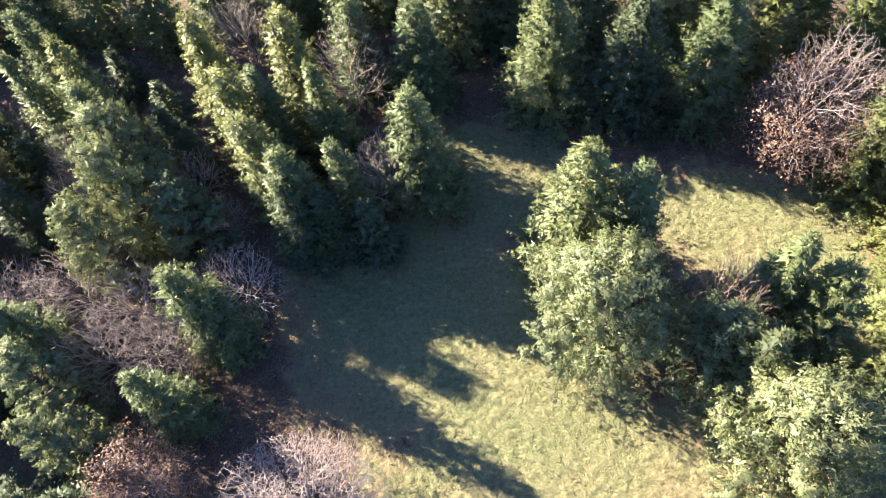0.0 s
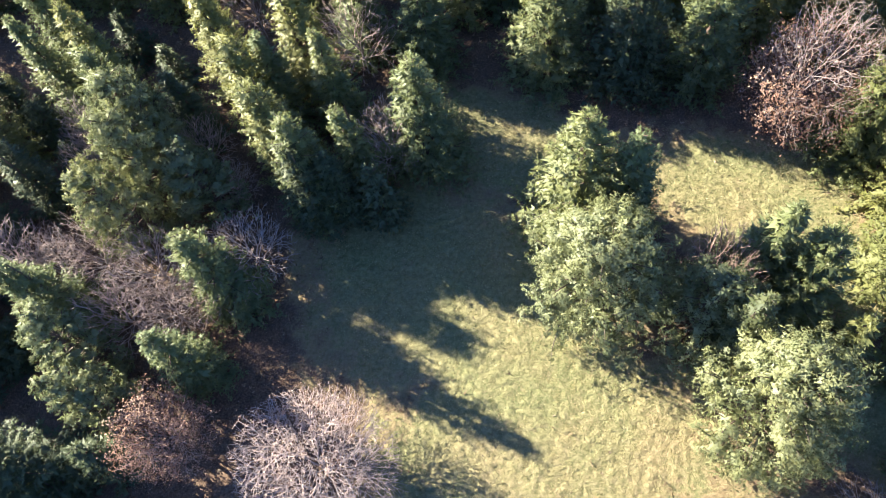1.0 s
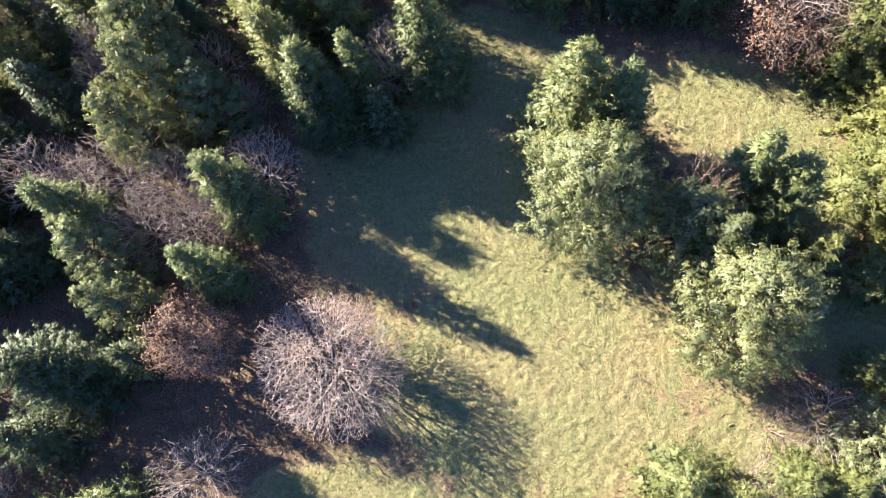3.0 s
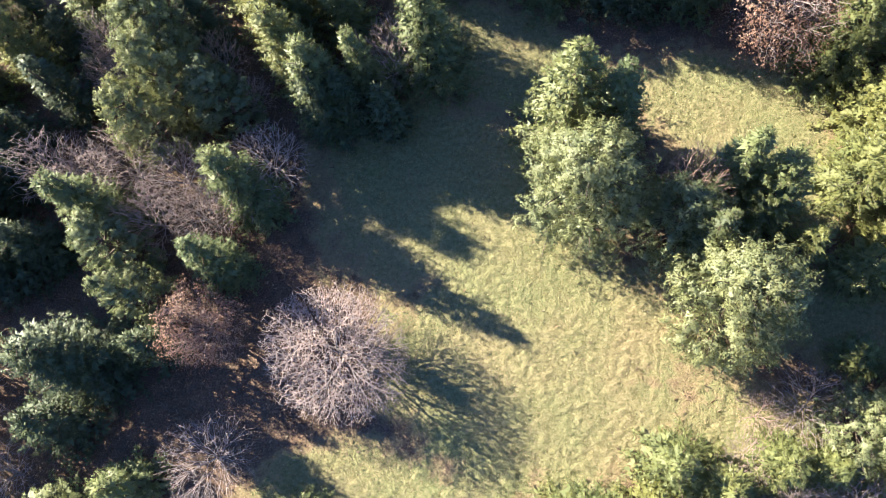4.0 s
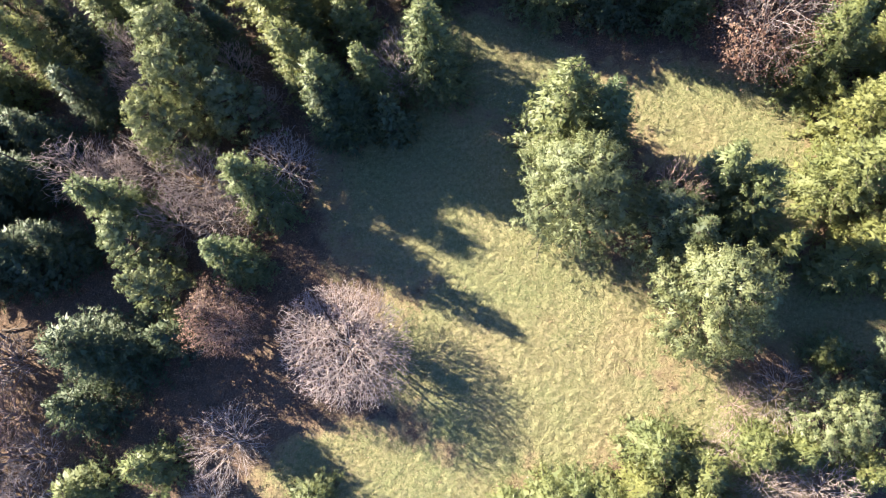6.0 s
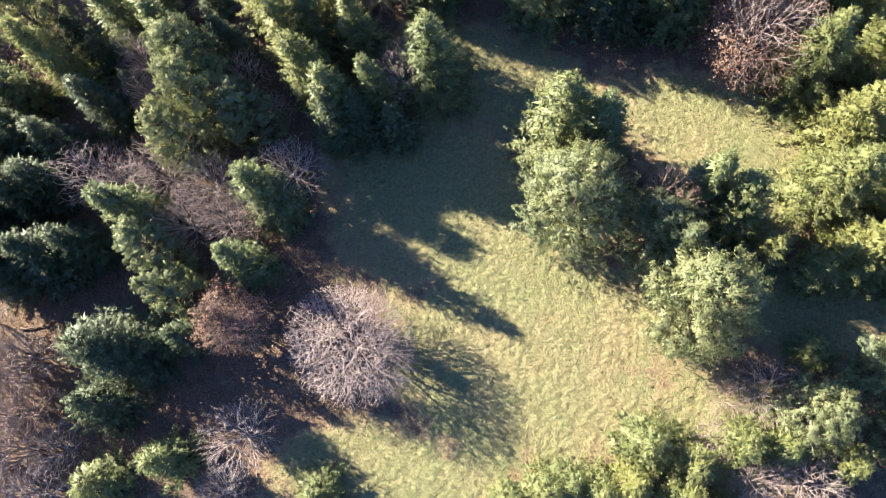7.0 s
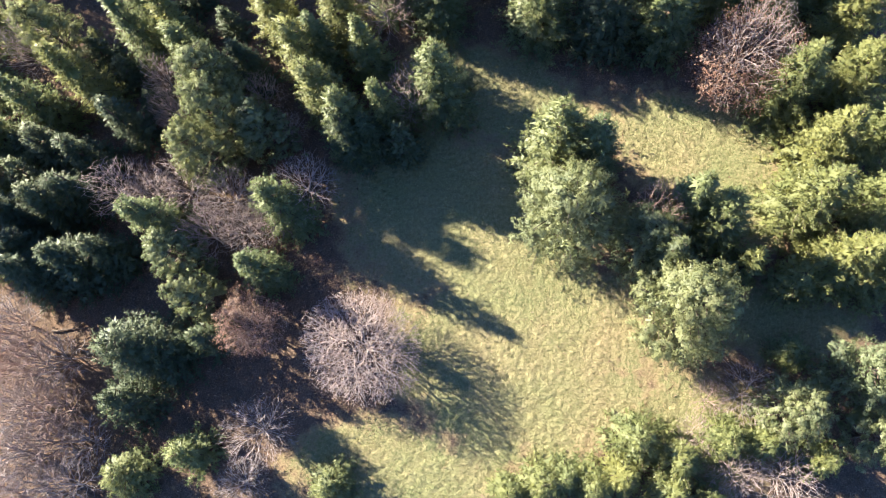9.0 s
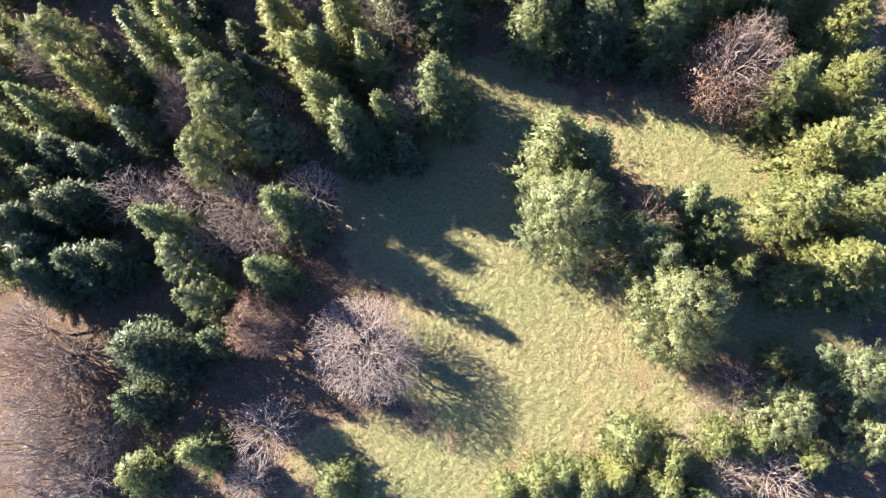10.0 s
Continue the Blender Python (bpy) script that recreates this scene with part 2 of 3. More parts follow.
def pine_mesh(seed, mat, h=11.0, r=3.6, lobes=30, low=0.08, size=0.150, count=3, tufts=8400):
    """A loose crown of rising limbs, each ending in a lumpy cushion of needle tufts."""
    rng = np.random.default_rng(seed)
    org, axs, nrm, lens, stems = [], [], [], [], []
    per = tufts // lobes
    for k in range(lobes):
        f = low + (1 - low) * ((k + 0.5) / lobes) ** 0.9
        shape = math.sin(math.pi * min(1, (1.02 - f) / (1.02 - low) * 0.62 + 0.02)) ** 0.8
        rad = r * shape * rng.uniform(0.55, 1.0)
        ang = k * 2.4 + rng.normal(0, 0.3)
        c = np.array([math.cos(ang) * rad * 0.72, math.sin(ang) * rad * 0.72, h * f * 0.96 + rng.normal(0, 0.15)])
        ext = np.array([1, 1, 0.62]) * r * rng.uniform(0.26, 0.40) * (1.15 - 0.45 * f)
        plumes = max(6, per // 34)
        e = unit(rng.normal(size=(plumes, 3)) + np.array([0, 0, 0.30]) + 0.45 * np.array([math.cos(ang), math.sin(ang), 0]))
        ends = c + e * ext * rng.uniform(0.45, 1.10, (plumes, 1))
        ways = unit(e * 0.9 + np.array([0, 0, 0.45]) + rng.normal(0, 0.2, (plumes, 3)))
        which = rng.integers(0, plumes, per)
        d = unit(rng.normal(size=(per, 3)) + ways[which] * 0.45)
        along = (d * ways[which]).sum(1)[:, None]
        p = ends[which] + (d * 0.66 + ways[which] * along * 0.8) * (0.15 + 0.055 * r) * rng.uniform(0.5, 1.05, (per, 1))
        org.append(p)
        nrm.append(unit(d * 0.55 + e[which] * 0.8 + np.array([0, 0, 0.25])))
        axs.append(ways[which] + d * 0.7 + rng.normal(0, 0.3, (per, 3)))
        lens.append(size * rng.uniform(0.7, 1.25, per))
        inner = per // 7
        d = unit(rng.normal(size=(inner, 3)))
        org.append(c + d * ext * rng.uniform(0.15, 0.50, (inner, 1)))
        axs.append(d + rng.normal(0, 0.6, (inner, 3)))
        nrm.append(unit(d + np.array([0, 0, 0.3])))
        lens.append(rng.uniform(0.22, 0.34, inner))
        root = np.array([0, 0, max(0.3, c[2] - rad * 0.55 - 0.3)])
        mid = root * 0.45 + c * 0.55 + np.array([0, 0, -0.12])
        stems.append(np.column_stack([np.stack([root, mid, c + [0, 0, ext[2] * 0.3]]), [0.085, 0.055, 0.015]]))
        for q in rng.integers(0, per, 4):
            stems.append(np.column_stack([np.stack([mid * 0.3 + c * 0.7, c * 0.4 + p[q] * 0.6, p[q]]), [0.035, 0.022, 0.008]]))
    org, axs, nrm = np.concatenate(org), np.concatenate(axs), np.concatenate(nrm)
    v, f = sprays(org, axs, nrm, np.concatenate(lens), rng, count, 1.0, 0.24, 0.28)
    return mesh_of("crown", v, f, mat, normals=np.repeat(nrm, 2 + count, 0)), mesh_of("branchwork", *tubes(stems, 4), TRUNK)


def bare_paths(seed, h=8.0, r=4.0, ends=1500, stems=1, first=0.25, stout=1.0, low=-0.15):
    """A leafless tree: limbs divide towards bundles of twig ends that are spread through a rounded crown. Gives the trunks, the limbs one by one, and the twigs."""
    rng = np.random.default_rng(seed)
    d = unit(rng.normal(size=(ends * 3, 3)))
    d = d[d[:, 2] > low][:ends]
    lump = 1 + 0.10 * np.sin(d @ rng.normal(0, 3.0, 3) + seed) + 0.08 * np.sin(d @ rng.normal(0, 6.0, 3))
    tips = d * [r, r, h * 0.62] * (rng.uniform(0.1, 1.0, (len(d), 1)) ** 0.45) * lump[:, None] + [0, 0, h * 0.38]
    tips[:, 2] = np.maximum(tips[:, 2], 0.35)
    trunks, limbs, thin = [], [], []

    def girth(n):
        return 0.0088 * n ** 0.24 * stout

    def bent(p, q, way, n0, n1, rows):
        t = np.linspace(0, 1, rows)[:, None]
        m = p + way * np.linalg.norm(q - p) * 0.5
        c = (1 - t) ** 2 * p + 2 * t * (1 - t) * m + t ** 2 * q
        c[1:-1] += rng.normal(0, 0.020 * np.linalg.norm(q - p), (rows - 2, 3)) if rows > 2 else 0
        return np.column_stack([c, np.linspace(girth(n0), girth(n1), rows)])

    def fork(p, way, pts, limb):
        if len(pts) <= 3:
            for q in pts:
                thin.append(bent(p, q, unit(way * 0.5 + unit(q - p)), 1.3, 0.35, 3 if np.linalg.norm(q - p) > 0.5 else 2))
            return
        k = 2 if len(pts) < 30 or rng.random() < 0.5 else 3
        dirs = unit(pts - p)
        seeds = dirs[rng.choice(len(pts), k, replace=False)]
        for _ in range(3):
            who = np.argmax(dirs @ seeds.T, 1)
            seeds = np.array([unit(dirs[who == j].mean(0)) if (who == j).any() else seeds[j] for j in range(k)])
        for j in range(k):
            mine = pts[who == j]
            if not len(mine):
                continue
            near = np.percentile(np.linalg.norm(mine - p, axis=1), 20)
            q = p + unit(unit(mine.mean(0) - p) + 0.35 * way) * near * rng.uniform(0.45, 0.75)
            row = bent(p, q, unit(way * 0.3 + unit(q - p)), len(mine), len(mine) * 0.75, 4 if len(mine) > 40 else 3)
            (limb if len(mine) > 40 else thin).append(row)
            fork(q, unit(unit(q - p) + 0.3 * way), mine, limb)

    own = rng.integers(0, stems, len(tips)) if stems == 1 else np.argmax(unit(tips[:, :2]) @ np.array([[math.cos(s * 6.283 / stems), math.sin(s * 6.283 / stems)] for s in range(stems)]).T, 1)
    for s in range(stems):
        pts = tips[own == s]
        a = s * 6.283 / stems
        out = np.array([math.cos(a), math.sin(a), 0]) * (stems > 1)
        top = out * r * 0.16 + [0, 0, h * first]
        foot = out * 0.2 + [0, 0, -0.25]
        n = len(pts)
        trunk = bent(foot, top, np.array([0, 0, 1.0]), n * 2.0, n, 5)
        trunks.append(trunk)
        ang = np.arctan2(pts[:, 1] - top[1], pts[:, 0] - top[0])
        steep = pts[:, 2] - top[2] > 1.1 * np.hypot(pts[:, 0] - top[0], pts[:, 1] - top[1])
        m = 7 if stems == 1 else 4
        turn = rng.uniform(0, 6.28)
        which = np.where(steep, m + (np.sin(ang) > 0), ((ang + turn) % 6.2832 / 6.2832 * m).astype(int) % m)
        for j in range(m + 2):
            mine = pts[which == j]
            if len(mine) < 4:
                continue
            limb = []
            p = trunk[-1 - (j % 3 > 0), :3] if j < m else trunk[-1, :3]
            q = p + (mine.mean(0) - p) * 0.30
            limb.append(bent(p, q, unit(unit(q - p) + [0, 0, 0.5]), len(mine) * 1.2, len(mine) * 0.8, 5))
            fork(q, unit(q - p), mine, limb)
            limbs.append(limb)
    return trunks, limbs, thin, tips


kept_shapes = {}


def shape(key, build):
    if key not in kept_shapes:
        kept_shapes[key] = build()
    return kept_shapes[key]


def part(name, data, parent, label=""):
    ob = new(name, data)
    ob.parent = parent
    return tagged(ob, label) if label else ob


def stand(name, x, y, turn, sx, sz, label, category, group):
    base = new(name)
    base.empty_display_size = 0.5
    base.location, base.rotation_euler, base.scale = (x, y, ground_z(x, y)), (0, 0, turn), (sx, sx, sz)
    return tagged(base, label, category, group)


def spruce(x, y, h, r, look_=0, fill=1.0, label="", mat=None, group="spruces"):
    mat = mat or SPRUCE
    group = "cedars" if mat is CEDAR else "firs" if mat is SHADED_SPRUCE else group
    label = label or ("yellow-green feathery cedar catching the low sun" if mat is CEDAR else "blackish-green spruce with dense boughs, its needles darkened for the forest shade" if mat is SHADED_SPRUCE else "dark green spruce with drooping tiers of boughs in the forest edge")
    wide = min((2.1, 2.7, 3.4, 4.2), key=lambda w: abs(w - r))
    tall = 11.0 if h > 7.5 else 5.5
    crown, boughs = shape(("spruce", mat.name, look_, fill, wide, tall), lambda: spruce_mesh(10 + look_, mat, h=tall, r=wide, fill=fill, power=(0.85, 0.7, 0.95, 0.6)[look_ % 4], droop=0.20 if tall > 8 else 0.05))
    tree = stand("spruce_tree" if mat is SPRUCE else "shaded_spruce_tree" if mat is SHADED_SPRUCE else "cedar_tree", x, y, (x * 1.7 + y * 2.9) % 6.28, r / wide, h / tall, label, "tree", group)
    part("trunk", shape(("spruce_trunk", tall), lambda: trunk_mesh("trunk", tall, 0.02 * tall, np.random.default_rng(1), TRUNK)), tree, "brown scaly trunk")
    tagged(part("branchwork", boughs, tree, "thin brown boughs"), kind="stuff")
    part("crown", crown, tree)
    return tree


def pine(x, y, h, r, look_=0, label="soft blue-green pine with a loose plumed crown", group="pines"):
    wide = min((2.6, 3.6, 5.0), key=lambda w: abs(w - r))
    crown, limbs = shape(("pine", look_, wide), lambda: pine_mesh(40 + look_, PINE, r=wide, lobes=int(26 + 8 * wide), tufts=int((6300 if wide > 4 else 4200) * wide)))
    tree = stand("pine_tree", x, y, (x * 1.3 + y * 2.1) % 6.28, r / wide, h / 11.0, label, "tree", group)
    part("trunk", shape("pine_trunk", lambda: trunk_mesh("trunk", 10.5, 0.20, np.random.default_rng(2), TRUNK)), tree, "brown furrowed trunk")
    tagged(part("branchwork", limbs, tree, "rising brown limbs"), kind="stuff")
    part("crown", crown, tree)
    return tree


def bare(x, y, h, r, look_=0, label="", leaves=0.0, stems=1, mat=None, ends=1150, first=0.25, stout=1.4, leaf_top=2.0, group="bare trees"):
    mat = mat or BARE
    if stems > 1:
        label, group = label or "leafless many-stemmed brown thicket tree over leaf litter", "thicket trees"
    elif leaves > 0.2:
        label, group = label or "oak still holding dry rust-brown leaves among bare grey limbs", "oaks"
    label = label or "leafless grey tree with a fine net of twigs"

    def build():
        rng = np.random.default_rng(70 + look_)
        trunks, limbs, thin, tips = bare_paths(70 + look_, 8.0, 4.0, ends, stems, first, stout)
        stem = mesh_of("trunk", *tubes(trunks, 8), mat, True)
        limbs = [mesh_of("limb", *tubes(limb, 5), mat, True) for limb in limbs]
        twigs = mesh_of("twigs", *tubes(thin, 3), mat)
        leaf = None
        if leaves:
            e = tips[(rng.random(len(tips)) < leaves) & (tips[:, 2] < leaf_top * 8.0)]
            e = np.repeat(e, 6, 0) + rng.normal(0, 0.24, (len(e) * 6, 3))
            face = unit(unit(e - [0, 0, 3.0]) + rng.normal(0, 0.3, e.shape) + [0, 0, 0.3])
            v, f = sprays(e, rng.normal(size=e.shape), face, np.full(len(e), 0.130 if leaves > 0.2 else 0.10), rng, 3, 0.9, 0.35, 0.6)
            leaf = mesh_of("leaves", v, f, RUST, normals=np.repeat(face, 5, 0))
        return stem, limbs, twigs, leaf

    stem, limbs, twigs, leaf = shape(("bare", look_, stems, leaves, mat.name, ends, first, stout), build)
    tree = stand("thicket_tree" if stems > 1 else "bare_tree" if leaves < 0.2 else "oak_tree", x, y, (x * 1.9 + y * 1.1) % 6.28, r / 4.0, h / 8.0, label, "tree", group)
    part("trunk", stem, tree, "pale grey trunk")
    for limb in limbs:
        part("limb", limb, tree)
    tagged(part("twig_net", twigs, tree, "fine net of leafless twigs"), kind="stuff")
    if leaf:
        tagged(part("dry_foliage", leaf, tree, "dry rust-brown leaves"), kind="stuff")
    return tree


# ---------- ground ----------
def ground_z(x, y):
    return 0.0


def clearing_shape(blob):
    k = blob(4.5, -4, 11.5, 10.5, 0)
    k = np.maximum(k, blob(-3.5, 9, 10, 8.5, 0))
    k = np.maximum(k, blob(3.0, 5.0, 5.5, 6, 0))
    k = np.maximum(k, blob(2, 20, 11, 4.5, -24))
    k = np.maximum(k, blob(18.5, 15.2, 9, 5, -24))
    k = np.maximum(k, blob(23.5, 11, 3.2, 5.5, 8))
    k = np.maximum(k, blob(-3.5, -15.5, 11.5, 6, -12))
    k = np.maximum(k, 0.8 * blob(19, -8.5, 7, 4.5, -15))
    k = np.maximum(k, 0.7 * blob(26, 0.5, 6, 4.5, 0))
    return k

# ---------- the ground: one sheet, fine in the clearing and coarse towards the horizon ----------
GROUND, gn, gl = material("meadow_and_leaf_litter")
litter = gn.new("ShaderNodeAttribute")
litter.attribute_name = "litter"
turf = ramp(gn, gl, noise_at(gn, gl, 3.2, 6.0, 0.75), [(0.25, (0.080, 0.086, 0.045)), (0.5, (0.176, 0.166, 0.092)), (0.78, (0.300, 0.262, 0.165))])
turf = mixed(gn, gl, "MULTIPLY", 0.7, turf, ramp(gn, gl, noise_at(gn, gl, 0.13, 4.0), [(0.32, (0.80, 0.97, 0.72)), (0.68, (1.18, 1.02, 0.95))]))
soil = ramp(gn, gl, noise_at(gn, gl, 7.0, 6.0, 0.75), [(0.25, (0.050, 0.036, 0.028)), (0.5, (0.122, 0.087, 0.064)), (0.75, (0.270, 0.190, 0.138))])
soil = mixed(gn, gl, "MULTIPLY", 0.6, soil, ramp(gn, gl, noise_at(gn, gl, 1.1, 5.0, 0.7), [(0.3, (0.50, 0.55, 0.58)), (0.7, (1.3, 1.15, 1.02))]))
edge = gn.new("ShaderNodeMath")
edge.operation = "ADD"
spread = gn.new("ShaderNodeMapRange")
spread.inputs["From Min"].default_value, spread.inputs["From Max"].default_value = 0.3, 0.7
spread.inputs["To Min"].default_value, spread.inputs["To Max"].default_value = -0.35, 0.35
gl.new(noise_at(gn, gl, 0.8, 5.0, 0.65), spread.inputs["Value"])
gl.new(litter.outputs["Fac"], edge.inputs[0]), gl.new(spread.outputs[0], edge.inputs[1])
sharp = gn.new("ShaderNodeMapRange")
sharp.inputs["From Min"].default_value, sharp.inputs["From Max"].default_value = 0.3, 0.7
gl.new(edge.outputs[0], sharp.inputs["Value"])
straw = ramp(gn, gl, noise_at(gn, gl, 5.0, 5.0, 0.7), [(0.3, (0.145, 0.108, 0.062)), (0.7, (0.345, 0.258, 0.148))])
band = ramp(gn, gl, edge.outputs[0], [(0.18, (0, 0, 0)), (0.38, (0.5, 0.5, 0.5)), (0.58, (0.5, 0.5, 0.5)), (0.85, (0, 0, 0))])
gcol = mixed(gn, gl, "MIX", band, mixed(gn, gl, "MIX", sharp.outputs[0], turf, soil), straw)
gp = gn.new("ShaderNodeBsdfPrincipled")
gl.new(gcol, gp.inputs["Base Color"])
gp.inputs["Roughness"].default_value, gp.inputs["Specular IOR Level"].default_value = 0.95, 0.1
gb = gn.new("ShaderNodeBump")
gb.inputs["Strength"].default_value, gb.inputs["Distance"].default_value = 1.0, 0.20
gl.new(noise_at(gn, gl, 4.5, 6.0, 0.75), gb.inputs["Height"]), gl.new(gb.outputs[0], gp.inputs["Normal"])
go = gn.new("ShaderNodeOutputMaterial")
gl.new(gp.outputs[0], go.inputs[0])


def value_noise(x, y, seed):
    """Smooth random heights between -1 and 1."""
    xi, yi = np.floor(x).astype(np.int64), np.floor(y).astype(np.int64)
    fx, fy = x - xi, y - yi
    fx, fy = fx * fx * (3 - 2 * fx), fy * fy * (3 - 2 * fy)

    def cell(i, j):
        k = (i * 374761393 + j * 668265263 + seed * 974634533) & 0x7FFFFFFF
        k = ((k ^ (k >> 13)) * 1274126177) & 0x7FFFFFFF
        return ((k ^ (k >> 16)) & 0xFFFF) / 32767.5 - 1

    return (cell(xi, yi) * (1 - fx) + cell(xi + 1, yi) * fx) * (1 - fy) + (cell(xi, yi + 1) * (1 - fx) + cell(xi + 1, yi + 1) * fx) * fy


def in_clearing(x, y):
    """About 1 inside the mown clearing and its two grassy lanes, 0 under the trees."""
    def blob(cx, cy, rx, ry, turn):
        c, s = math.cos(radians(turn)), math.sin(radians(turn))
        u, v = (x - cx) * c + (y - cy) * s, -(x - cx) * s + (y - cy) * c
        return 1.25 - np.sqrt((u / rx) ** 2 + (v / ry) ** 2)
    k = clearing_shape(blob)
    return np.clip(k / 0.6 + 0.3 * value_noise(x * 0.45, y * 0.45, 5), 0, 1)


def axis_steps(lo, hi, step, far):
    mid = np.arange(lo, hi + step / 2, step)
    out, s, a = [], step, hi
    while a < far:
        s *= 1.05 if s < 1.2 else 1.4
        a += s
        out.append(a)
    out = np.array(out)
    return np.concatenate([(lo + hi) - out[::-1], mid, out])


def build_ground():
    xs, ys = axis_steps(-14, 20, 0.165, 1500), axis_steps(-22, 26, 0.165, 1500)
    x, y = np.meshgrid(xs, ys, indexing="ij")
    grass = in_clearing(x, y)
    near = np.clip(1.6 - np.hypot(x / 60, y / 50), 0, 1)
    rows = 0.5 + 0.5 * np.sin(np.hypot(x - 2, y + 2) * 8.4 + 1.6 * value_noise(x * 0.5, y * 0.5, 3))
    tuft = 0.10 * value_noise(x * 1.1, y * 1.1, 1) + 0.25 * value_noise(x * 2.2, y * 2.2, 2) + 0.9 * value_noise(x * 3.9 + 0.4 * y, y * 3.9, 6)
    z = grass * (0.080 * tuft + 0.022 * rows) + (1 - grass) * 0.05 * value_noise(x * 1.2, y * 1.2, 4)
    z = z * near
    n, m = x.shape
    i, j = np.meshgrid(np.arange(n - 1), np.arange(m - 1), indexing="ij")
    a = i * m + j
    faces = np.stack([a, a + m, a + m + 1, a + 1], -1).reshape(-1, 4)
    me = mesh_of("ground", np.stack([x, y, z], -1), faces, GROUND, True)
    att = me.attributes.new("litter", "FLOAT", "POINT")
    att.data.foreach_set("value", (1 - grass).ravel().astype(np.float32))
    return tagged(new("ground", me), "sunlit tufted meadow turning to brown leaf litter under the trees", "ground", kind="structure")


ground = build_ground()


def build_grass():
    """Tufts of dry grass, thick in the clearing and thin at its edge."""
    rng = np.random.default_rng(9)
    p = np.column_stack([rng.uniform(-24, 34, 240000), rng.uniform(-26, 34, 240000)])
    p = p[rng.random(len(p)) < in_clearing(p[:, 0], p[:, 1]) ** 1.5]
    o = np.column_stack([p, np.full(len(p), 0.0)])
    ax = np.tile([0.25, -0.1, 0.6], (len(p), 1)) + rng.normal(0, 0.35, (len(p), 3))
    v, f = sprays(o, ax, rng.normal(size=(len(p), 3)) + [0, 0, 0.8], rng.uniform(0.06, 0.13, len(p)), rng, 3, 0.8, 0.20)
    return tagged(new("grass", mesh_of("grass", v, f, GRASS)), "short dry yellow-green tufts of meadow grass", "grass", kind="stuff")


grass = build_grass()


def build_undergrowth():
    """Dry bracken, leaves and twigs on the forest floor, thick between the trees and thin in the grass."""
    rng = np.random.default_rng(12)
    p = np.column_stack([rng.uniform(-48, 42, 70000), rng.uniform(-32, 34, 70000)])
    p = p[rng.random(len(p)) < (1 - in_clearing(p[:, 0], p[:, 1])) * (0.35 + 0.65 * (value_noise(p[:, 0] * 0.6, p[:, 1] * 0.6, 8) > -0.1)) + 0.03]
    o = np.column_stack([p, np.full(len(p), 0.0)])
    v, f = sprays(o, rng.normal(0, 0.7, (len(p), 3)) + [0, 0, 0.5], rng.normal(size=(len(p), 3)) + [0, 0, 0.6], rng.uniform(0.12, 0.42, len(p)), rng, 3, 1.1, 0.15)
    return tagged(new("undergrowth", mesh_of("undergrowth", v, f, LITTER)), "dry brown bracken, leaves and sticks on the forest floor", "undergrowth", kind="stuff")


undergrowth = build_undergrowth()

# ---------- the trees ----------
# the middle group
spruce(6.70, 13.30, 14.0, 4.9, 0, label="tall conical spruce standing alone in the middle of the meadow")
spruce(9.35, 12.70, 12.8, 3.2, 1, label="slim spruce growing against a broader spruce")
pine(7.70, 7.90, 11.5, 5.5, 0, label="broad pale-green pine with lit plumes at the meadow edge")
pine(13.76, 5.80, 9, 4, 1)
bare(14.53, 7.84, 10, 2.6, 2, stems=3, mat=BROWN_TWIG, ends=1000, stout=1.9)
spruce(16.70, 8.80, 12.3, 2.9, 2)
spruce(19.30, 7.10, 10.8, 3.1, 3, mat=CEDAR)
spruce(14.72, 3.89, 11.5, 1.8, 1, mat=SHADED_SPRUCE)
pine(16.40, 0.10, 12.5, 5.2, 2, label="tall round pale-green pine beside the mown grass")
# the row behind the clearing
spruce(-4.00, 19.20, 11.9, 4.3, 2, label="pointed blue-green spruce at the mouth of the grassy lane")
spruce(-8.04, 17.15, 9.8, 1.9, 3, mat=CEDAR)
bare(-6.23, 18.43, 7.5, 2.8, 3)
spruce(-11.60, 15.30, 11.0, 3.2, 1, mat=CEDAR)
spruce(-13.69, 18.53, 11.2, 2.9, 3, mat=CEDAR)
spruce(-15.91, 22.17, 11.4, 2.9, 3, mat=CEDAR, fill=1.0)
spruce(-19.03, 25.91, 11.8, 2.9, 1, mat=CEDAR, fill=1.0)
spruce(-10.17, 22.16, 11.2, 2.7, 2, mat=CEDAR, fill=1.0)
spruce(-13.08, 25.76, 11.4, 2.9, 3, mat=CEDAR, fill=1.0)
bare(-9.13, 27.00, 9, 3.4, 4)
bare(-18.05, 31.16, 9, 3, 5)
# north side
spruce(4.97, 26.63, 12.4, 4.4, 0)
spruce(10.61, 25.76, 12.2, 4.5, 2, mat=SHADED_SPRUCE)
spruce(15.73, 25.32, 11.8, 3.8, 1)
spruce(-1.68, 33.06, 12, 3.3, 3, fill=1.0)
spruce(-10.00, 31.00, 11, 2.8, 0)
spruce(-15.00, 33.50, 12, 2.8, 3)
spruce(-4.20, 27.20, 10.0, 3.2, 3)
spruce(-9.00, 28.80, 10, 2.8, 1)
spruce(2.25, 33.73, 13, 3.6, 1, fill=0.5)
spruce(8.55, 32.73, 13, 3.6, 2, fill=0.5)
spruce(13.75, 31.81, 13, 3.6, 3, fill=0.5)
bare(21.60, 21.50, 11.3, 4.4, 6, leaves=0.7, leaf_top=0.62, stout=0.85, ends=2200, label="tall bare oak with some dry rust leaves still hanging")
spruce(20.18, 29.15, 11, 2.8, 3, mat=CEDAR)
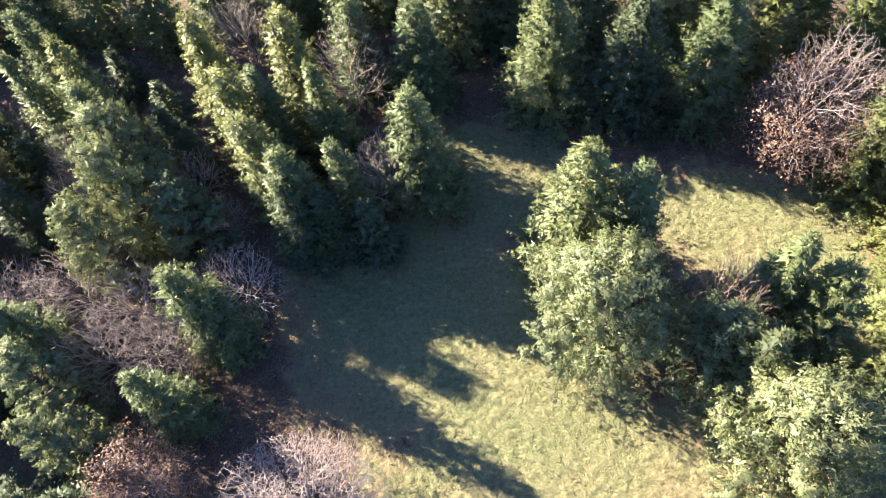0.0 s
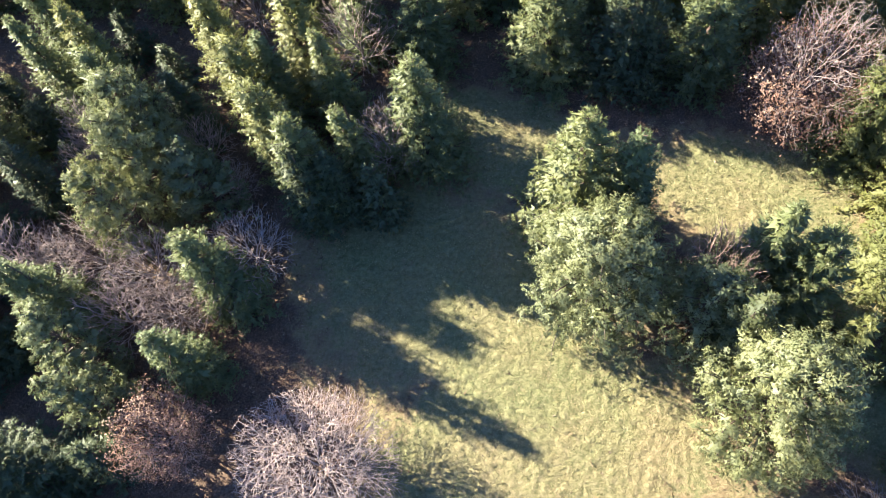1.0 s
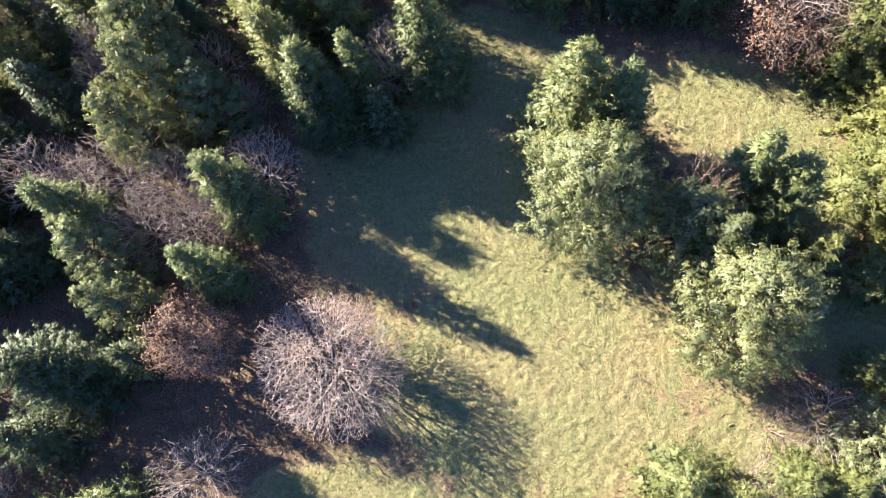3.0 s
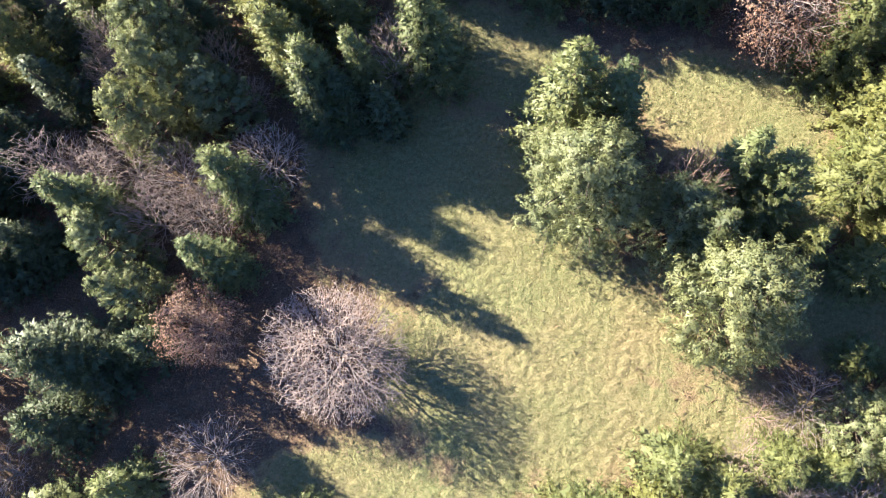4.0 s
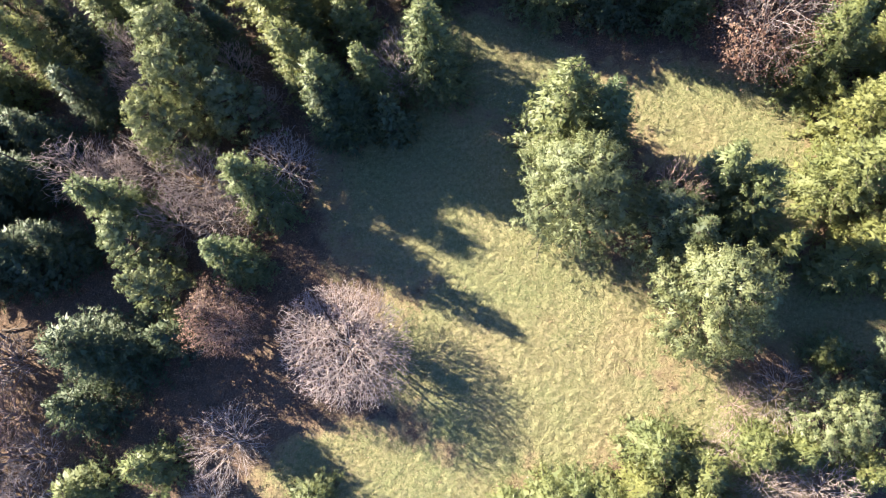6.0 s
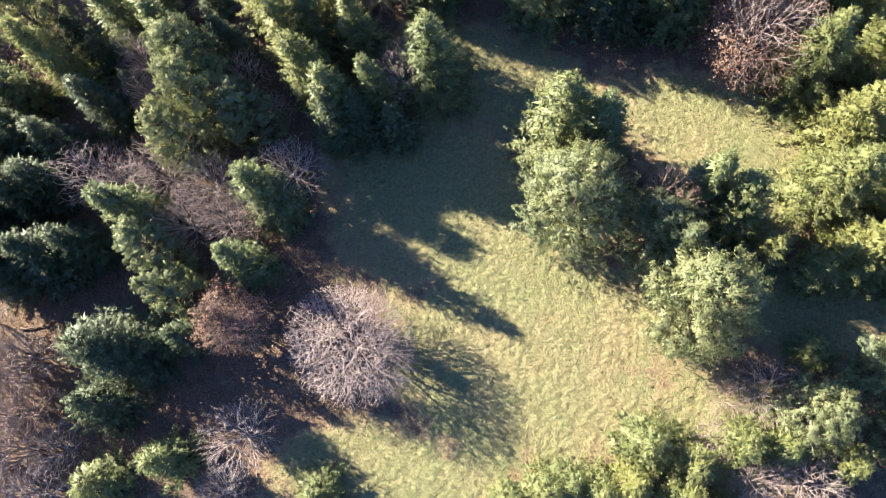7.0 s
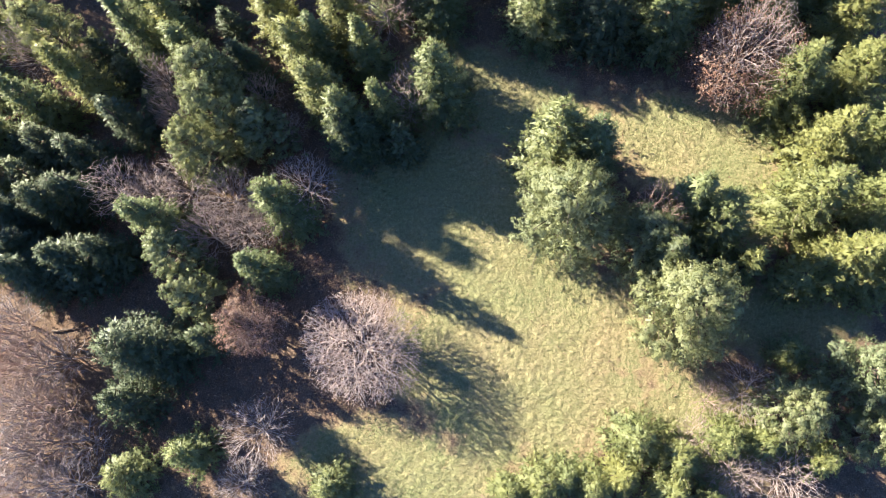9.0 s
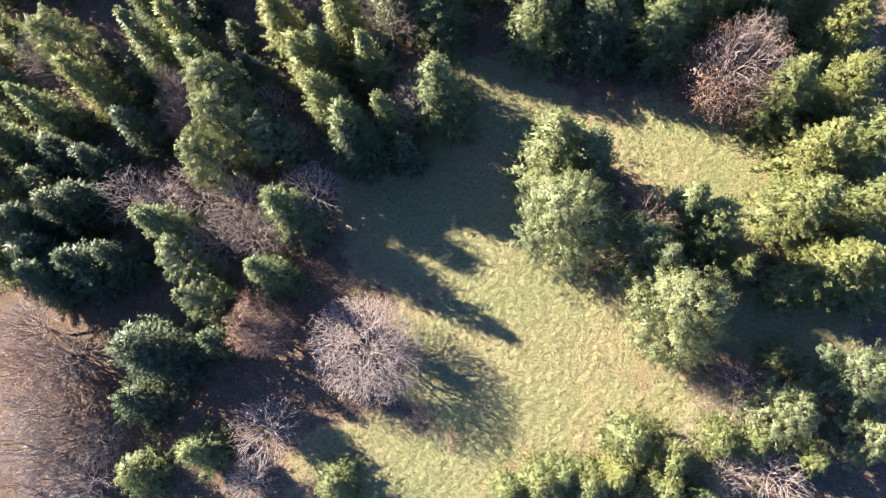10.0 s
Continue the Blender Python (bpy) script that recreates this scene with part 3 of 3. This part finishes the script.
spruce(23.39, 30.93, 11, 3, 1, mat=CEDAR, fill=1.0)
spruce(26.14, 28.27, 11, 3.2, 2, mat=CEDAR)
spruce(29.41, 30.29, 11, 3.4, 0, mat=CEDAR, fill=1.0)
spruce(30.95, 25.38, 11, 3.4, 1, mat=CEDAR)
spruce(17.84, 33.33, 12, 3.4, 0, fill=0.5)
spruce(-47.05, 37.58, 12, 3, 0, fill=0.5)
spruce(-41.40, 37.21, 12, 3, 1, fill=0.5)
spruce(-36.04, 35.52, 12, 3, 2, fill=0.5)
spruce(-31.66, 35.91, 12, 3, 3, fill=0.5)
spruce(-26.43, 34.60, 12, 3, 0, fill=0.5)
spruce(-22.23, 36.62, 12, 3, 1, fill=0.5)
spruce(-17.63, 36.31, 12, 3, 2, fill=0.5)
spruce(-13.36, 36.02, 12, 3, 3, fill=0.5)
# east side
spruce(25.33, 18.90, 11.5, 4, 0, mat=CEDAR)
spruce(27.77, 13.86, 11.5, 4, 2, mat=CEDAR)
spruce(26.02, 9.27, 12, 4, 0, mat=CEDAR)
spruce(28.40, 4.40, 11.5, 3.6, 2, mat=CEDAR)
spruce(31.04, 20.40, 10, 3.4, 3, mat=CEDAR)
spruce(25.60, 3.00, 4.5, 2.4, 3)
spruce(32.13, 15.68, 11, 3.6, 3, fill=0.5, mat=CEDAR)
spruce(31.92, 9.49, 11, 3.6, 1, fill=0.5, mat=CEDAR)
spruce(31.39, 4.01, 11, 3.6, 2, fill=0.5, mat=CEDAR)
# added as a sun blocker for the ground further east
spruce(21.80, 4.40, 6.5, 2.4, 2)
# south-east
pine(24.30, -7.20, 8.6, 3.2, 1)
pine(29.30, -4.30, 10, 3.6, 0)
bare(21.90, -6.00, 3.6, 2.9, 2, stems=3, ends=1000, stout=1.5)
bare(24.30, -12.10, 3.8, 2.8, 7, stems=3, ends=1000, stout=1.6)
spruce(19.60, -9.30, 4.4, 2.5, 3, mat=CEDAR)
spruce(13.00, -9.90, 5.4, 3.3, 2, mat=CEDAR)
spruce(16.00, -11.20, 4.8, 3.0, 0, mat=CEDAR)
spruce(15.40, -13.90, 5.0, 2.5, 1, mat=CEDAR)
spruce(5.60, -13.60, 4.2, 2.6, 3, mat=CEDAR)
spruce(9.70, -13.70, 4.6, 2.6, 2, mat=CEDAR)
spruce(26.60, -10.60, 5.0, 2.2, 0, mat=CEDAR)
pine(30.20, -8.80, 8, 2.6, 2)
spruce(3.10, -14.60, 3.6, 2.1, 1, mat=CEDAR)
spruce(7.60, -12.90, 3.8, 2.2, 0, mat=CEDAR)
spruce(11.70, -12.60, 4.8, 2.4, 0, mat=CEDAR)
spruce(18.60, -14.60, 4.6, 2.2, 2, mat=CEDAR)
bare(17.60, -9.60, 2.8, 2, 5, stems=3, ends=1000, stout=1.5)
bare(20.60, -12.30, 3.2, 2.2, 7, stems=3, ends=1000, stout=1.6)
bare(18.90, -6.60, 2.6, 1.9, 2, stems=3, mat=BROWN_TWIG, ends=1000, stout=1.5)
spruce(25.20, -2.60, 3.6, 2.0, 1)
spruce(22.60, -9.60, 4.0, 2.2, 1, mat=CEDAR)
# south-west
bare(-9.20, -3.45, 6.9, 5.1, 1, ends=9000, first=0.14, leaves=0.02, stout=1.0, label="large round leafless tree with a dense pale crown of twigs")
bare(-18.50, -2.10, 8.4, 3.0, 8, leaves=0.95, mat=BROWN_TWIG, label="small oak covered in dry pinkish-brown leaves")
bare(-17.20, -10.70, 6.6, 3.2, 4, stout=1.1, ends=1500)
bare(-18.40, -15.00, 5.5, 2.6, 5, stout=1.2)
spruce(-11.20, -14.70, 4.4, 2.7, 2)
spruce(-26.90, -4.40, 9.8, 4.3, 3, mat=SHADED_SPRUCE)
spruce(-28.60, -8.70, 7.2, 3.4, 2, mat=SHADED_SPRUCE)
spruce(-22.80, -12.70, 6.5, 2.6, 1, mat=CEDAR)
spruce(-28.20, -14.80, 4.8, 2.8, 3, mat=CEDAR)
bare(-40.05, -2.77, 7, 3, 7, stems=3, ends=800, stout=2.6)
bare(-37.27, -6.33, 7, 3.2, 2, stems=3, mat=BROWN_TWIG, ends=800, stout=2.6)
bare(-39.46, -9.75, 7, 3.2, 5, stems=3, ends=800, stout=2.6)
bare(-35.04, -9.78, 6, 2.8, 7, stems=3, mat=BROWN_TWIG, ends=800, stout=2.6)
bare(-32.41, -12.49, 4.5, 2.4, 2, stems=3, ends=800, stout=2.6)
bare(-36.86, -13.83, 6, 3.2, 5, stems=3, ends=800, stout=2.6)
bare(-33.38, -15.98, 5, 2.8, 7, stems=3, ends=800, stout=2.6)
bare(-38.77, -17.11, 6, 3.2, 2, stems=3, mat=BROWN_TWIG, ends=800, stout=2.6)
bare(-39.50, -4.20, 6.5, 3, 5, stems=3, mat=BROWN_TWIG, ends=800, stout=2.6)
bare(-35.77, -5.74, 6, 2.8, 2, stems=3, ends=800, stout=2.6)
bare(-37.27, -10.36, 6.5, 3.2, 7, stems=3, ends=800, stout=2.6)
bare(-40.64, -6.47, 7, 3.2, 2, stems=3, mat=BROWN_TWIG, ends=800, stout=2.6)
bare(-35.28, -12.61, 5.5, 3, 5, stems=3, mat=BROWN_TWIG, ends=800, stout=2.6)
bare(-39.75, -13.50, 6.5, 3.2, 7, stems=3, ends=800, stout=2.6)
bare(-36.09, -16.55, 5.5, 3, 2, stems=3, ends=800, stout=2.6)
# west
spruce(-16.50, 7.70, 10.8, 3.2, 1)
spruce(-26.89, 6.48, 10.5, 2.8, 3)
pine(-25.13, 3.38, 10, 2.6, 1)
pine(-23.19, -0.11, 9.5, 2.4, 3)
spruce(-22.40, -3.30, 6.8, 2.4, 2, mat=SHADED_SPRUCE)
spruce(-18.20, 2.60, 9.8, 2.7, 0)
bare(-15.26, 10.21, 7, 3.2, 6, ends=1200, stout=1.75)
bare(-21.64, 8.95, 7.5, 3.4, 1, ends=1200, stout=1.75)
bare(-25.91, 9.92, 7.5, 3, 4, ends=1200, stout=1.75)
bare(-31.92, 9.56, 7.5, 3.2, 5, ends=1200, stout=1.75)
bare(-23.45, 5.68, 7, 2.8, 3, ends=1200, stout=1.75)
pine(-23.60, 18.76, 11.4, 3.6, 0)
pine(-22.43, 15.53, 12.0, 3.3, 2)
pine(-24.00, 12.30, 10.8, 3.2, 1)
spruce(-26.26, 21.94, 11, 2.6, 3, mat=CEDAR)
bare(-29.52, 20.54, 6, 2.2, 3, ends=1200, stout=1.75)
spruce(-36.00, 19.40, 11.5, 2.7, 1, mat=CEDAR)
spruce(-32.04, 15.56, 8, 2.2, 3, mat=SHADED_SPRUCE)
spruce(-40.20, 17.10, 11.5, 2.9, 0, mat=CEDAR)
spruce(-37.64, 8.12, 9, 3.2, 1, mat=SHADED_SPRUCE)
spruce(-35.12, 2.77, 9, 3.8, 2, mat=SHADED_SPRUCE)
spruce(-38.44, 1.72, 9, 3.4, 0, mat=SHADED_SPRUCE)
spruce(-31.99, 24.48, 11, 2.8, 2)
pine(-39.14, 23.47, 11, 3.4, 3)
spruce(-28.42, 25.37, 11.5, 2, 3, mat=CEDAR, fill=1.0)
spruce(-32.14, 28.21, 11, 2.6, 1)
spruce(-28.60, 29.60, 5, 2.2, 2, mat=SHADED_SPRUCE)
spruce(-24.40, 26.60, 4.5, 2.0, 0, mat=SHADED_SPRUCE)
spruce(-21.36, 21.48, 8, 2.2, 2, mat=SHADED_SPRUCE)
pine(-19.23, 14.83, 8.5, 3, 1)
pine(-21.47, 17.54, 9, 2.4, 3)
spruce(-14.77, 22.77, 10, 2.2, 0, fill=1.0)
spruce(-9.52, 14.84, 8, 2.2, 2, mat=SHADED_SPRUCE)
spruce(-6.86, 14.16, 7, 2.2, 1, mat=SHADED_SPRUCE)
spruce(-11.26, 14.26, 9, 2.6, 3, mat=SHADED_SPRUCE)
bare(-17.45, 15.75, 5, 1.8, 3, ends=1200, stout=1.75)
bare(-28.61, 17.67, 6, 2, 4, ends=1200, stout=1.75)
spruce(-32.39, 3.55, 8, 2.6, 1, mat=SHADED_SPRUCE)
spruce(-46.94, 20.15, 9, 3, 1, fill=0.5)
spruce(-40.66, 10.61, 7.4, 3, 2, mat=SHADED_SPRUCE)
spruce(-40.17, 4.14, 8, 3, 3, mat=SHADED_SPRUCE)
spruce(-47.02, 25.99, 7, 3, 0, fill=0.5)
# the next two stand out of view, their height set to shade the north-western floor
spruce(-52.45, 24.26, 10.5, 3.4, 1, fill=0.5)
spruce(-51.56, 17.87, 10.5, 3.4, 2, fill=0.5)
spruce(-45.20, 9.11, 9, 3, 3, fill=0.5)
spruce(-43.82, 3.26, 12, 3, 0, fill=0.5)
spruce(-35.47, 9.50, 8, 2.4, 3, mat=SHADED_SPRUCE)
bare(-42.57, 22.99, 8, 2.6, 5, ends=1200, stout=1.75)
bare(-27.96, 16.60, 5, 1.8, 4, ends=1200, stout=1.75)
# more of the far forest
spruce(-7.81, 37.27, 12, 3, 1, fill=0.5)
spruce(-10.40, 38.79, 12, 3, 2, fill=0.5)
spruce(-5.94, 38.80, 12, 3, 3, fill=0.5)
spruce(-2.48, 37.22, 12, 3, 0, fill=0.5)
spruce(-49.07, 35.01, 11, 3, 1, fill=0.5)
spruce(-44.41, 34.25, 11, 3, 2, fill=0.5)
spruce(-51.93, 33.01, 11, 3, 3, fill=0.5)
# more bare trees in the western hollow
bare(-28.88, 9.20, 7, 3, 2, ends=1200, stout=1.75)
bare(-18.16, 7.43, 6.5, 2.8, 5, ends=1200, stout=1.75)
bare(-20.22, 6.20, 6, 2.8, 4, ends=1200, stout=1.75)
bare(-20.16, 18.80, 6, 2.4, 6, ends=1200, stout=1.75)
spruce(-41.34, 13.74, 6, 2.6, 2, mat=SHADED_SPRUCE)
# three low dark trees added to stand in for shaded floor between the cedars
spruce(-33.60, 21.60, 4.6, 2.2, 0, mat=SHADED_SPRUCE)
spruce(-36.60, 23.40, 5.0, 2.4, 2, mat=SHADED_SPRUCE)
spruce(-31.00, 18.90, 3.4, 1.8, 1, mat=SHADED_SPRUCE)
spruce(-35.44, 12.36, 8, 2.6, 1, mat=SHADED_SPRUCE)
spruce(-38.71, 12.85, 8, 2.6, 3, mat=SHADED_SPRUCE)
spruce(-41.20, 7.26, 8, 3.2, 0, mat=SHADED_SPRUCE)
spruce(-44.60, 14.60, 9, 2.8, 1, fill=0.5)
# two tall spruces added out of view to keep sun off the western trees
spruce(-52.60, 10.40, 15, 3.6, 0, fill=0.5)
spruce(-50.20, 13.60, 14, 3.4, 2, fill=0.5)


# ---------- fallen branches on the litter ----------
def fallen_branch(x, y, length, turn, seed):
    rng = np.random.default_rng(seed)
    t = np.linspace(0, 1, 8)
    bend = np.cumsum(rng.normal(0, 0.10, 8))
    main = np.column_stack([t * length, bend * 0.5, 0.10 + 0.05 * np.sin(t * 5), 0.10 * (1 - 0.75 * t)])
    forks = []
    for k in (2, 4, 5):
        a = main[k, :3]
        way = np.array([1.0, rng.choice([-1, 1]) * rng.uniform(0.5, 1.0), 0.12])
        s = np.linspace(0, 1, 4)[:, None]
        forks.append(np.column_stack([a + way * s * length * 0.3, 0.05 * (1 - 0.8 * s[:, 0])]))
    base = new("fallen_branch")
    base.location, base.rotation_euler = (x, y, 0), (0, 0, radians(turn))
    tagged(base, "dark dead branch fallen on the leaf litter", "branch", "fallen branches")
    part("stem", mesh_of("stem", *tubes([main], 7), TRUNK, True), base)
    for fork in forks:
        part("side_branch", mesh_of("side_branch", *tubes([fork], 5), TRUNK, True), base)
    return base


fallen_branch(-38.46, -3.02, 3.33, 12, 3)
fallen_branch(-39.24, -4.95, 3.52, -10, 4)
fallen_branch(-32.79, -8.64, 3.27, 19, 5)
fallen_branch(-38.53, -10.42, 2.98, 20, 6)
fallen_branch(-29.51, -12.47, 3.06, -14, 7)
